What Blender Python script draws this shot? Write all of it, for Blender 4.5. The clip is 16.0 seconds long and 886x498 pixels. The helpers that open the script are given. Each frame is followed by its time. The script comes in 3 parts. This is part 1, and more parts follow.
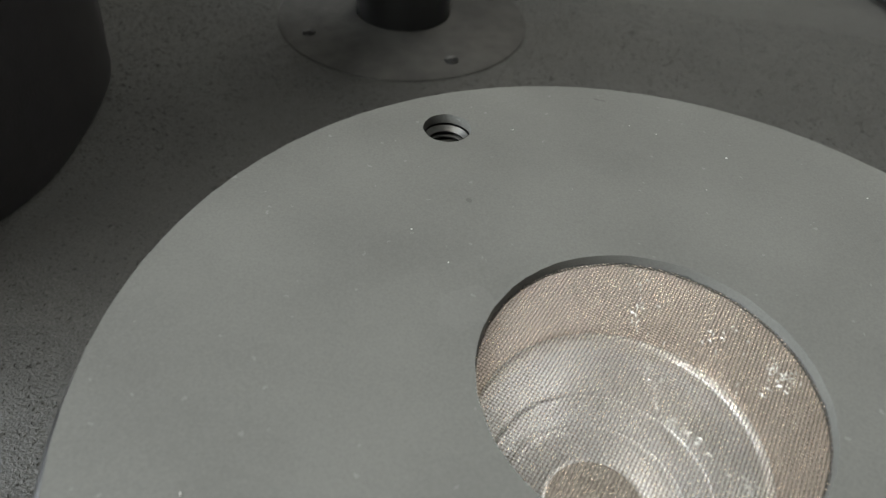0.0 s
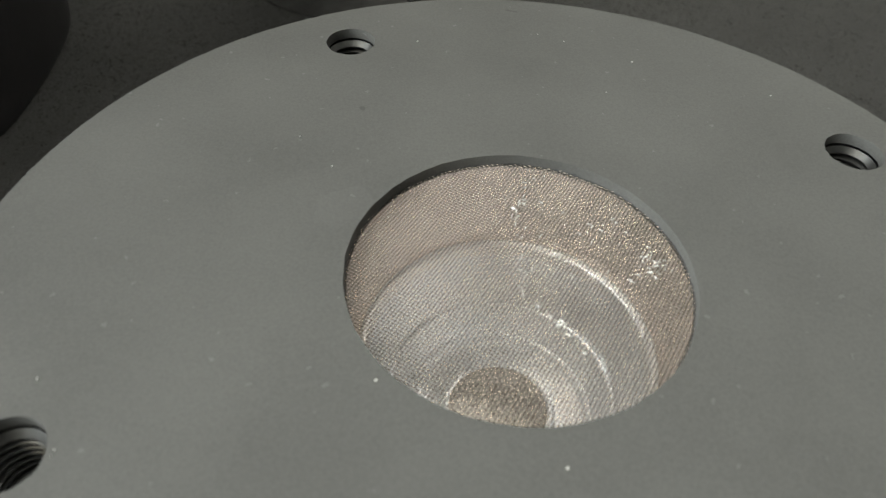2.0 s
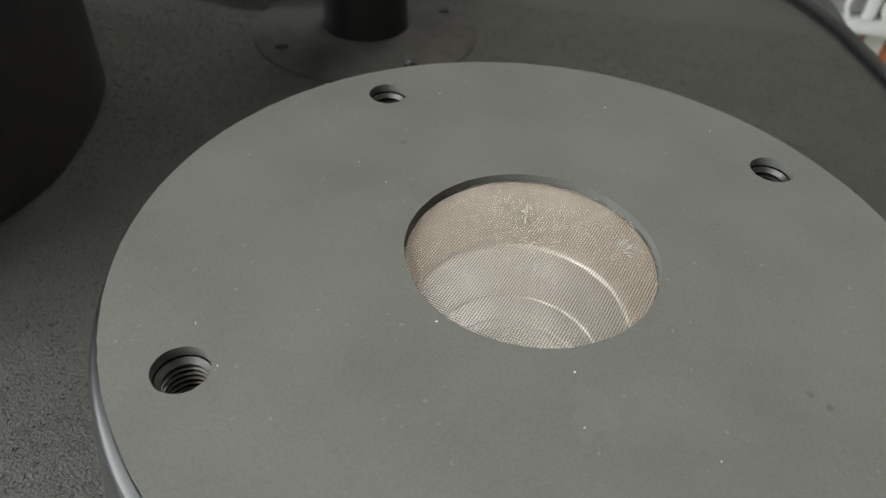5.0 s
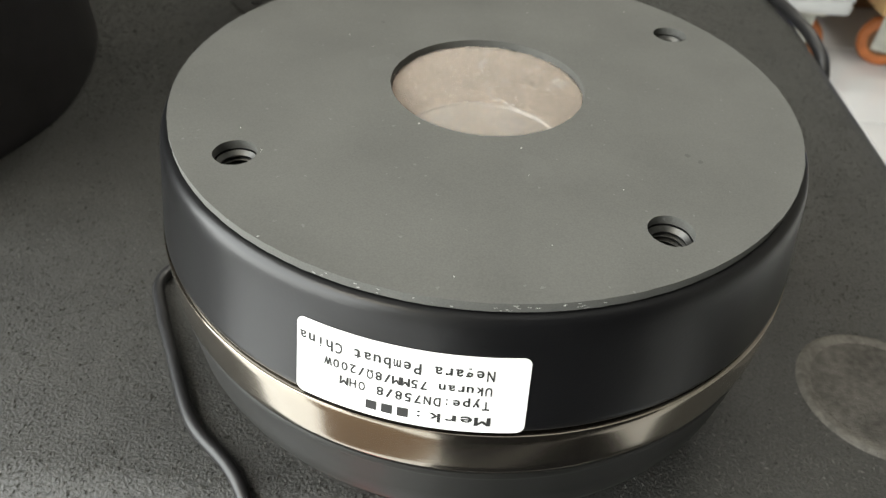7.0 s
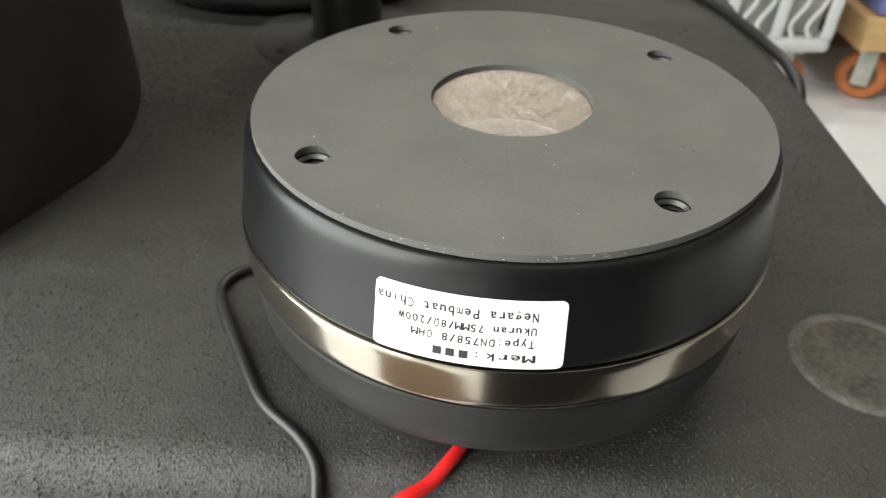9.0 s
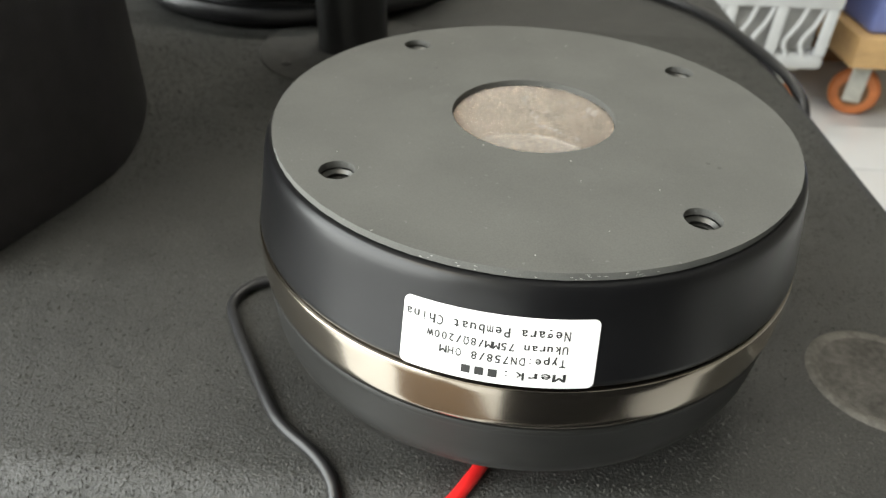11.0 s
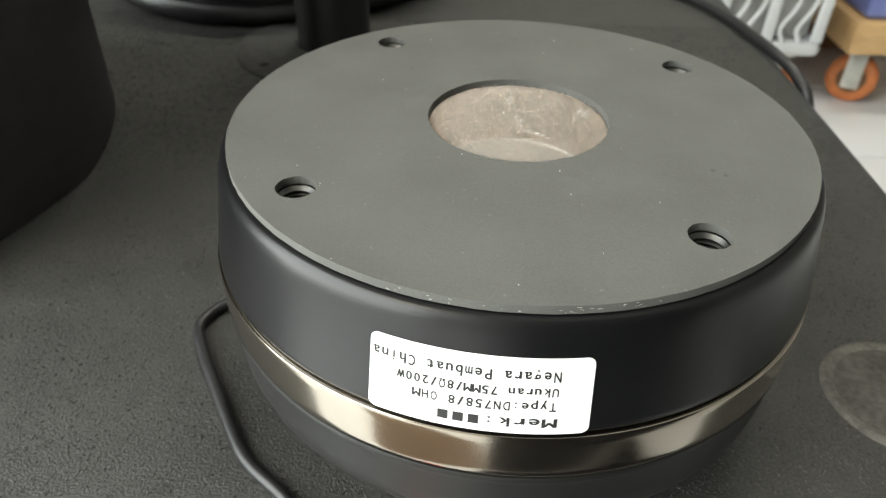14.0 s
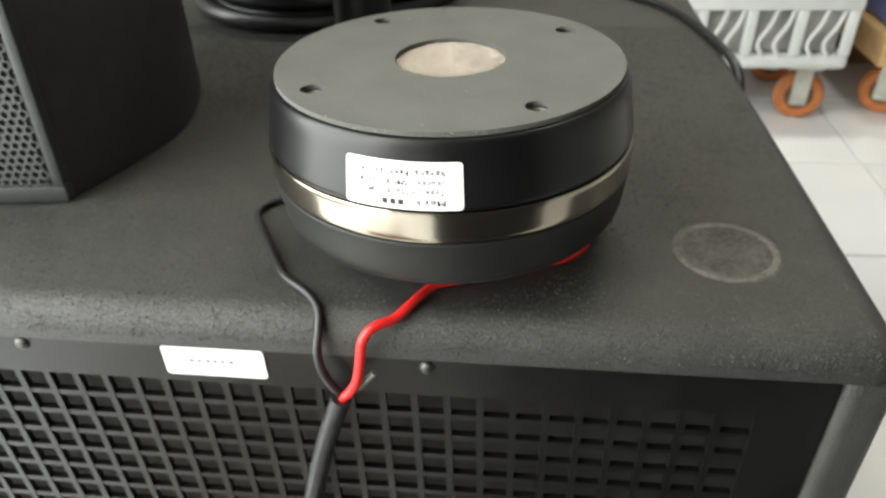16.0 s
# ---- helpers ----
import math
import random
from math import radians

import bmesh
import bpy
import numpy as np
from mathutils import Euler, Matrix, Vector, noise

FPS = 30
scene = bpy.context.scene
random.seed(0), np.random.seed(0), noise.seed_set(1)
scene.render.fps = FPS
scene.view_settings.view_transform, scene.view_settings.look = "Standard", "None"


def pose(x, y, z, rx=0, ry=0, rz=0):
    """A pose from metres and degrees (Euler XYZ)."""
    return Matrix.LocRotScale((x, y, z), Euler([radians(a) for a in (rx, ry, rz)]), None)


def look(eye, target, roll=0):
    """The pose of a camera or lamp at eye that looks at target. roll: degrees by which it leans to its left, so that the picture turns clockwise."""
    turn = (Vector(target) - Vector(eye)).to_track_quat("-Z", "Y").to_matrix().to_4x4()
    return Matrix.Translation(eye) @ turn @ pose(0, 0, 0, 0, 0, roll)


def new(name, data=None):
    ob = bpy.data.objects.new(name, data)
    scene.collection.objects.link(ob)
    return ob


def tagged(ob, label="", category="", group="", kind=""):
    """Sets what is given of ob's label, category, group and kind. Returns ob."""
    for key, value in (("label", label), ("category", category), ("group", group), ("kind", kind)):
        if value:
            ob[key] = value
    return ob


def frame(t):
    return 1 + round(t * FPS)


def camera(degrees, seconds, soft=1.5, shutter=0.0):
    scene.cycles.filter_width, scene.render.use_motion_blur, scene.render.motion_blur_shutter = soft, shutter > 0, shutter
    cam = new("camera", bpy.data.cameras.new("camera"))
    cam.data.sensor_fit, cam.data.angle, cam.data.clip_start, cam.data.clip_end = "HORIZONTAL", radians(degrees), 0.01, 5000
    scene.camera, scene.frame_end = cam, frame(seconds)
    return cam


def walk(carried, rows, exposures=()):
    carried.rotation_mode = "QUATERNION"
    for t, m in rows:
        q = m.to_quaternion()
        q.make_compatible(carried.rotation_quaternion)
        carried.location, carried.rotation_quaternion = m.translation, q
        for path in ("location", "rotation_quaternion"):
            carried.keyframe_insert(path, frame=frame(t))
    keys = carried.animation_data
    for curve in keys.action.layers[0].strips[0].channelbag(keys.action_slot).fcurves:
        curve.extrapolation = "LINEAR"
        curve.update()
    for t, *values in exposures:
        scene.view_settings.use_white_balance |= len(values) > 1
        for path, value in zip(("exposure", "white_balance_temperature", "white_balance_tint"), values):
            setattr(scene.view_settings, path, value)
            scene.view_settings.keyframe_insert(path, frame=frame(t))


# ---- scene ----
cam = camera(64.29, 16.0, 1.25)
PATH = [
    (0, -0.0163, -0.0487, 0.1319, 45.92, -3.45, 11.76),
    (0.5, -0.0013, -0.0440, 0.1268, 43.21, -2.31, 10.72),
    (1, 0.0010, -0.0491, 0.1267, 43.39, -2.15, 10.97),
    (1.5, 0.0006, -0.0475, 0.1255, 42.83, -1.68, 10.88),
    (2, 0.0006, -0.0512, 0.1278, 42.88, -1.48, 11.24),
    (2.5, -0.0007, -0.0548, 0.1294, 43.22, -1.96, 11.23),
    (3, -0.0041, -0.0633, 0.1352, 45.10, -2.60, 11.17),
    (3.2, -0.0022, -0.0661, 0.1352, 45.85, -2.20, 10.87),
    (5.3, -0.0033, -0.0854, 0.1408, 48.04, -2.60, 8.59),
    (5.5, -0.0019, -0.0903, 0.1373, 47.92, -3.16, 7.91),
    (6, -0.0014, -0.1024, 0.1372, 47.81, -3.25, 6.66),
    (6.5, -0.0035, -0.1149, 0.1394, 48.50, -3.16, 5.87),
    (7, -0.0002, -0.1265, 0.1385, 48.24, -2.57, 5.11),
    (7.5, -0.0013, -0.1358, 0.1407, 48.37, -1.61, 4.52),
    (8, -0.0031, -0.1433, 0.1434, 49.19, -1.77, 4.00),
    (8.5, -0.0065, -0.1516, 0.1441, 50.68, -1.49, 3.90),
    (8.7, -0.0071, -0.1549, 0.1442, 51.51, -1.22, 3.75),
    (10.8, -0.0136, -0.1537, 0.1423, 53.41, -1.63, 3.15),
    (11, -0.0146, -0.1535, 0.1435, 53.27, -1.77, 3.24),
    (11.5, -0.0156, -0.1525, 0.1426, 54.13, -1.81, 3.29),
    (12, -0.0151, -0.1494, 0.1407, 53.71, -1.90, 2.53),
    (12.5, -0.0153, -0.1498, 0.1412, 53.42, -1.15, 2.59),
    (13, -0.0168, -0.1454, 0.1400, 53.38, -1.36, 2.34),
    (13.5, -0.0132, -0.1404, 0.1378, 53.11, -1.12, 2.19),
    (14, -0.0109, -0.1372, 0.1384, 52.82, -0.89, 2.42),
    (14.5, -0.0038, -0.1491, 0.1450, 52.47, 0.08, 2.62),
    (14.7, 0.0029, -0.1649, 0.1521, 53.32, 0.91, 4.31),
    (15, 0.0109, -0.1938, 0.1558, 54.06, 0.66, 5.24),
    (15.2, 0.0138, -0.2183, 0.1578, 55.23, 0.82, 5.28),
    (15.5, 0.0161, -0.2331, 0.1589, 55.82, 1.06, 5.96),
    (16, 0.0268, -0.2377, 0.1550, 55.24, 1.67, 6.35),
]
cam.data.dof.use_dof = True
cam.data.dof.focus_distance = 0.108
cam.data.dof.aperture_fstop = 36.0
EXPOSURE = [(0.0, -0.22, 6550, 9), (0.5, -0.38, 6500, 9), (1.0, -0.56, 6700, 8), (3.0, -0.48, 6700, 9), (5.5, -0.46, 6800, 8), (7.0, -0.29, 6950, 9), (12.0, -0.23, 6950, 8), (14.5, -0.25, 6950, 7), (16.0, -0.10, 7050, 7)]
walk(cam, [(t, pose(x, y, z, rx, ry, rz)) for t, x, y, z, rx, ry, rz in PATH], EXPOSURE)

# ---- sizes ----
FLOOR = -0.48                      # room floor, the cabinet's top is z = 0
TOP = 0.0702                       # face of the driver
R_PLATE, R_THROAT, R_RING, R_BOLT = 0.0601, 0.0191, 0.0656, 0.051
BOLT_TURN = -8.29
EYE = (0.0004, 0.0006)               # the throat lies a little off the middle
X0, X1, Y0, Y1 = -1.15, 3.6, -2.2, 3.0
CEIL = 2.2

# ---- world and lights ----
world = bpy.data.worlds.new("sky")
scene.world = world
world.use_nodes = True
wn = world.node_tree.nodes
sky = wn.new("ShaderNodeTexSky")
sky.sky_type = "NISHITA"
sky.sun_disc = False
sky.sun_elevation, sky.sun_rotation = radians(40), radians(200)
world.node_tree.links.new(sky.outputs[0], wn["Background"].inputs[0])
wn["Background"].inputs[1].default_value = 0.1


def area(name, m, sx, sy, watts, colour):
    lamp = bpy.data.lights.new(name, "AREA")
    lamp.shape, lamp.size, lamp.size_y, lamp.energy, lamp.color = "RECTANGLE", sx, sy, watts, colour
    ob = new(name, lamp)
    ob.matrix_world = m
    return ob


# tall window in the west wall, two fluorescent battens assumed on the unseen ceiling
WIN = (-2.10, 0.45, -0.40, 1.55)      # y0, y1, z0, z1 of the window in the west wall
area("window_light", look((X0 + 0.02, -0.825, 0.575), (0, -0.825, 0.40)), 2.4, 1.85, 150, (0.90, 0.96, 1.0))
area("assumed_batten_light", look((-1.0, -1.0, CEIL - 0.09), (-1.0, -1.0, 0)), 0.12, 1.15, 22, (1.0, 0.94, 0.80))
# rear batten: added fill that brightens the back carpet, the throat and the tiles
area("assumed_batten_light", look((0.30, 1.20, CEIL - 0.09), (0.30, 1.20, 0)), 1.15, 0.12, 34, (0.97, 0.96, 0.90))


# ---- material helpers ----
def material(name, colour, rough=0.6, metal=0.0, scale=200.0, vary=0.25, bump=0.0, bump_scale=0.0, fine=0.0, coat=0.0, spec=0.5,
             tint=None, rough_vary=0.1, stretch=None, piece=0.0, cloud=1.0):
    m = bpy.data.materials.new(name)
    m.use_nodes = True
    nt = m.node_tree
    b = nt.nodes["Principled BSDF"]
    b.inputs["Metallic"].default_value = metal
    b.inputs["Coat Weight"].default_value = coat
    b.inputs["Specular IOR Level"].default_value = spec
    tc = nt.nodes.new("ShaderNodeTexCoord")
    vec = tc.outputs["Object"]
    if stretch:
        mp = nt.nodes.new("ShaderNodeMapping")
        mp.inputs["Scale"].default_value = stretch
        nt.links.new(vec, mp.inputs["Vector"])
        vec = mp.outputs[0]

    def tex(s, detail=4.0):
        n = nt.nodes.new("ShaderNodeTexNoise")
        n.inputs["Scale"].default_value, n.inputs["Detail"].default_value = s, detail
        nt.links.new(vec, n.inputs["Vector"])
        return n.outputs["Fac"]

    big, small = tex(scale * 0.12, 3.0), tex(scale, 5.0)
    mix = nt.nodes.new("ShaderNodeMath")
    mix.operation = "ADD"
    soft = nt.nodes.new("ShaderNodeMapRange")
    soft.inputs["To Min"].default_value, soft.inputs["To Max"].default_value = 0.5 - 0.5 * cloud, 0.5 + 0.5 * cloud
    nt.links.new(big, soft.inputs["Value"])
    nt.links.new(soft.outputs[0], mix.inputs[0]), nt.links.new(small, mix.inputs[1])
    ramp = nt.nodes.new("ShaderNodeMapRange")
    ramp.inputs["From Min"].default_value, ramp.inputs["From Max"].default_value = 0.7, 1.3
    nt.links.new(mix.outputs[0], ramp.inputs["Value"])
    cm = nt.nodes.new("ShaderNodeMix")
    cm.data_type = "RGBA"
    lo = [c * (1 - vary) for c in colour]
    hi = [min(1, c * (1 + vary)) for c in (tint or colour)]
    cm.inputs["A"].default_value, cm.inputs["B"].default_value = (*lo, 1), (*hi, 1)
    nt.links.new(ramp.outputs[0], cm.inputs["Factor"])
    last = cm.outputs["Result"]
    if piece:
        oi = nt.nodes.new("ShaderNodeObjectInfo")
        pr = nt.nodes.new("ShaderNodeMapRange")
        pr.inputs["To Min"].default_value, pr.inputs["To Max"].default_value = 1 - piece, 1 + piece * 0.3
        nt.links.new(oi.outputs["Random"], pr.inputs["Value"])
        hs = nt.nodes.new("ShaderNodeHueSaturation")
        nt.links.new(pr.outputs[0], hs.inputs["Value"]), nt.links.new(last, hs.inputs["Color"])
        last = hs.outputs[0]
    nt.links.new(last, b.inputs["Base Color"])
    rr = nt.nodes.new("ShaderNodeMapRange")
    rr.inputs["To Min"].default_value, rr.inputs["To Max"].default_value = max(0.02, rough - rough_vary), min(1, rough + rough_vary)
    nt.links.new(big, rr.inputs["Value"]), nt.links.new(rr.outputs[0], b.inputs["Roughness"])
    if bump:
        bp = nt.nodes.new("ShaderNodeBump")
        bp.inputs["Strength"].default_value, bp.inputs["Distance"].default_value = 1.0, bump
        nt.links.new(tex(bump_scale, 6.0), bp.inputs["Height"])
        nt.links.new(bp.outputs[0], b.inputs["Normal"])
    return m


def dusty(m, scale, size, colour, amount=0.9, warp=0.15):
    """Sparse light specks of lint on a surface."""
    nt = m.node_tree
    b = nt.nodes["Principled BSDF"]
    tc = nt.nodes.new("ShaderNodeTexCoord")
    vo = nt.nodes.new("ShaderNodeTexVoronoi")
    vo.inputs["Scale"].default_value = scale
    wob = nt.nodes.new("ShaderNodeTexNoise")
    wob.inputs["Scale"].default_value = scale * 2.5
    nt.links.new(tc.outputs["Object"], wob.inputs["Vector"])
    add = nt.nodes.new("ShaderNodeVectorMath")
    add.operation = "MULTIPLY_ADD"
    add.inputs[1].default_value = (warp / scale,) * 3
    nt.links.new(wob.outputs["Color"], add.inputs[0]), nt.links.new(tc.outputs["Object"], add.inputs[2])
    nt.links.new(add.outputs[0], vo.inputs["Vector"])
    lt = nt.nodes.new("ShaderNodeMath")
    lt.operation = "LESS_THAN"
    lt.inputs[1].default_value = size
    nt.links.new(vo.outputs["Distance"], lt.inputs[0])
    sep = nt.nodes.new("ShaderNodeSeparateColor")
    nt.links.new(vo.outputs["Color"], sep.inputs[0])
    gt = nt.nodes.new("ShaderNodeMath")
    gt.operation = "GREATER_THAN"
    gt.inputs[1].default_value = 0.55
    nt.links.new(sep.outputs[0], gt.inputs[0])
    mu = nt.nodes.new("ShaderNodeMath")
    mu.operation = "MULTIPLY"
    nt.links.new(lt.outputs[0], mu.inputs[0]), nt.links.new(gt.outputs[0], mu.inputs[1])
    m2 = nt.nodes.new("ShaderNodeMath")
    m2.operation = "MULTIPLY"
    m2.inputs[1].default_value = amount
    nt.links.new(mu.outputs[0], m2.inputs[0])
    old = b.inputs["Base Color"].links[0].from_socket
    cm = nt.nodes.new("ShaderNodeMix")
    cm.data_type = "RGBA"
    cm.inputs["B"].default_value = (*colour, 1)
    nt.links.new(m2.outputs[0], cm.inputs["Factor"]), nt.links.new(old, cm.inputs["A"])
    nt.links.new(cm.outputs["Result"], b.inputs["Base Color"])
    return m


def blotch(m, scale, amount):
    """Broad soft stains over a surface."""
    nt = m.node_tree
    b = nt.nodes["Principled BSDF"]
    tc = nt.nodes.new("ShaderNodeTexCoord")
    n = nt.nodes.new("ShaderNodeTexNoise")
    n.inputs["Scale"].default_value, n.inputs["Detail"].default_value = scale, 3.0
    nt.links.new(tc.outputs["Object"], n.inputs["Vector"])
    mr = nt.nodes.new("ShaderNodeMapRange")
    mr.inputs["From Min"].default_value, mr.inputs["From Max"].default_value = 0.3, 0.7
    mr.inputs["To Min"].default_value, mr.inputs["To Max"].default_value = 1 - amount, 1 + amount
    nt.links.new(n.outputs["Fac"], mr.inputs["Value"])
    hs = nt.nodes.new("ShaderNodeHueSaturation")
    nt.links.new(mr.outputs[0], hs.inputs["Value"])
    nt.links.new(b.inputs["Base Color"].links[0].from_socket, hs.inputs["Color"])
    nt.links.new(hs.outputs[0], b.inputs["Base Color"])


def per_island(m, lo, hi):
    """Each loose strand lighter or darker than the next."""
    nt = m.node_tree
    b = nt.nodes["Principled BSDF"]
    geo = nt.nodes.new("ShaderNodeNewGeometry")
    mr = nt.nodes.new("ShaderNodeMapRange")
    mr.inputs["To Min"].default_value, mr.inputs["To Max"].default_value = lo, hi
    nt.links.new(geo.outputs["Random Per Island"], mr.inputs["Value"])
    hs = nt.nodes.new("ShaderNodeHueSaturation")
    nt.links.new(mr.outputs[0], hs.inputs["Value"])
    nt.links.new(b.inputs["Base Color"].links[0].from_socket, hs.inputs["Color"])
    nt.links.new(hs.outputs[0], b.inputs["Base Color"])


CARPET = dusty(material("carpet", (0.028, 0.028, 0.0255), 0.55, 0, 1300, 0.85, 0.0004, 1500, spec=0.6, cloud=0.25), 160, 0.03, (0.35, 0.34, 0.31), 0.6)
FIBRE = material("carpet_fibre", (0.085, 0.084, 0.077), 0.8, 0, 400, 0.4, spec=0.15)
per_island(FIBRE, 0.35, 1.2)
IMPRINT = material("pressed_carpet", (0.115, 0.109, 0.098), 0.9, 0, 700, 0.35, 0.0004, 1800, spec=0.2)
RIM = material("throat_rim_paint", (0.040, 0.040, 0.038), 0.5, 0, 300, 0.4, 0.0002, 1500)
PRESSED = material("pressed_middle", (0.078, 0.074, 0.067), 0.9, 0, 500, 0.4, 0.0006, 1500, spec=0.2)
FOAM = dusty(material("gasket_foam", (0.099, 0.099, 0.092), 0.8, 0, 3200, 0.14, 0.00003, 6500, spec=0.35, cloud=0.2), 120, 0.02, (0.6, 0.59, 0.55), 0.8)
BLACK = material("satin_black_paint", (0.005, 0.005, 0.0055), 0.31, 0, 60, 0.2, 0.00002, 2500, spec=0.42, rough_vary=0.05)
COVER = material("matt_black_cover", (0.007, 0.007, 0.006), 0.5, 0, 60, 0.2, 0.00002, 2500, rough_vary=0.05)
CHROME = material("nickel_plate", (0.43, 0.38, 0.315), 0.15, 1.0, 60, 0.08, rough_vary=0.04)
ALU = material("polished_aluminium", (0.92, 0.93, 0.94), 0.36, 1.0, 300, 0.06, rough_vary=0.06)
EDGE = material("bright_edge", (0.95, 0.94, 0.92), 0.42, 1.0, 300, 0.05, rough_vary=0.05)
WALLM = material("throat_wall", (0.76, 0.67, 0.60), 0.45, 1.0, 300, 0.12)
TIP = material("dull_metal", (0.50, 0.46, 0.42), 0.5, 1.0, 900, 0.2)
MESH = material("steel_mesh", (0.37, 0.325, 0.28), 0.14, 1.0, 500, 0.15, rough_vary=0.06)
STEEL = material("dark_thread_steel", (0.11, 0.11, 0.105), 0.5, 1.0, 700, 0.3)
PAPER = material("label_paper", (0.88, 0.88, 0.87), 0.5, 0, 300, 0.03)
INK = material("black_ink", (0.02, 0.02, 0.02), 0.6, 0, 300, 0.1)
FAINT = material("faint_ink", (0.22, 0.22, 0.24), 0.6, 0, 300, 0.1)
RED = material("red_pvc", (0.72, 0.02, 0.02), 0.35, 0, 300, 0.1, 0.0001, 300)
PVC = material("black_pvc", (0.016, 0.016, 0.017), 0.4, 0, 300, 0.25, 0.0001, 400)
GREY_PVC = material("grey_core", (0.16, 0.16, 0.15), 0.5, 0, 300, 0.2)
GRILLE = material("grille_paint", (0.004, 0.0039, 0.0035), 0.38, 0, 250, 0.3, 0.0001, 900, spec=0.45)
VOID = material("baffle_black", (0.026, 0.024, 0.021), 0.9, 0, 60, 0.4)
PLASTIC = material("moulded_black_plastic", (0.036, 0.033, 0.034), 0.5, 0, 120, 0.25, 0.0001, 1200)
TRIM = material("grey_trim", (0.040, 0.045, 0.043), 0.55, 0, 200, 0.2)
TUBE = material("pole_black", (0.010, 0.010, 0.010), 0.4, 0, 120, 0.3)
FLANGE = dusty(material("dusty_flange", (0.034, 0.033, 0.030), 0.8, 0, 160, 0.4, 0.0003, 700), 110, 0.03, (0.2, 0.2, 0.18), 0.4)
TILE = material("white_glazed_tile", (0.72, 0.73, 0.74), 0.18, 0, 8, 0.04, piece=0.05)
GROUT = material("grout", (0.42, 0.41, 0.39), 0.9, 0, 80, 0.15)
WALLP = material("wall_paint", (0.40, 0.39, 0.36), 0.8, 0, 6, 0.06, 0.0005, 90)
CEILP = material("ceiling_paint", (0.55, 0.54, 0.52), 0.85, 0, 6, 0.04)
WHITEP = material("white_plastic", (0.64, 0.65, 0.65), 0.4, 0, 30, 0.06)
CRATE_FILL = material("grey_fill", (0.40, 0.40, 0.385), 0.7, 0, 20, 0.3)
ORANGE = material("orange_rubber", (0.50, 0.16, 0.05), 0.5, 0, 60, 0.2)
ZINC = material("zinc_fork", (0.62, 0.62, 0.56), 0.35, 0.8, 60, 0.15)
WOOD = material("pale_plywood", (0.52, 0.33, 0.15), 0.55, 0, 30, 0.2, 0.0004, 60, stretch=(1, 8, 8))
BROWN = material("brown_wood", (0.16, 0.08, 0.035), 0.6, 0, 30, 0.3, 0.0004, 60)
BLUE = material("blue_plastic", (0.20, 0.25, 0.56), 0.45, 0, 20, 0.12)
SHADE_BROWN = material("shade_brown", (0.12, 0.078, 0.045), 0.8, 0, 40, 0.2, 0.0003, 200)
MATTING = material("added_mat_dark", (0.014, 0.014, 0.015), 0.95, 0, 120, 0.4, 0.001, 400, spec=0.2)
BLOCKER_BLACK = material("blocker_black", (0.02, 0.02, 0.022), 0.95, 0, 120, 0.4, 0.001, 400)
LAMP = bpy.data.materials.new("lamp_diffuser")
LAMP.use_nodes = True
LAMP.node_tree.nodes["Principled BSDF"].inputs["Emission Color"].default_value = (1, 0.97, 0.9, 1)
LAMP.node_tree.nodes["Principled BSDF"].inputs["Emission Strength"].default_value = 6.0


# scuffs, pale rubbed patches and dark pits on the foam
dusty(FOAM, 38, 0.16, (0.135, 0.134, 0.128), 0.16, 0.9)
dusty(FOAM, 70, 0.05, (0.055, 0.055, 0.051), 0.6, 0.7)
dusty(FOAM, 420, 0.10, (0.17, 0.17, 0.165), 0.5, 0.6)

blotch(FOAM, 55, 0.09)
blotch(CARPET, 45, 0.18)

# ---- mesh helpers ----
def mesh_of(bm, mat, smooth=True, name="m"):
    me = bpy.data.meshes.new(name)
    bm.normal_update()
    bm.to_mesh(me)
    bm.free()
    me.materials.append(mat)
    if smooth:
        me.shade_smooth()
        me.set_sharp_from_angle(angle=radians(35))
    return me


def part(name, bm, mat, parent, label="", smooth=True, kind=""):
    me = bm if isinstance(bm, bpy.types.Mesh) else mesh_of(bm, mat, smooth, name)
    ob = new(name, me)
    ob.parent = parent
    return tagged(ob, label, kind=kind)


def thing(name, label, category, at=(0, 0, 0), turn=0.0, group="", kind=""):
    ob = new(name)
    ob.matrix_basis = pose(*at, 0, 0, turn)
    ob.empty_display_size = 0.02
    return tagged(ob, label, category, group, kind)


def box(x0, x1, y0, y1, z0, z1, bevel=0.0, seg=2, bm=None):
    bm = bm or bmesh.new()
    r = bmesh.ops.create_cube(bm, size=1.0, matrix=Matrix.LocRotScale(((x0 + x1) / 2, (y0 + y1) / 2, (z0 + z1) / 2), None, (x1 - x0, y1 - y0, z1 - z0)))
    if bevel:
        es = list({e for v in r["verts"] for e in v.link_edges})
        bmesh.ops.bevel(bm, geom=es, offset=bevel, segments=seg, affect="EDGES", profile=0.5)
    return bm


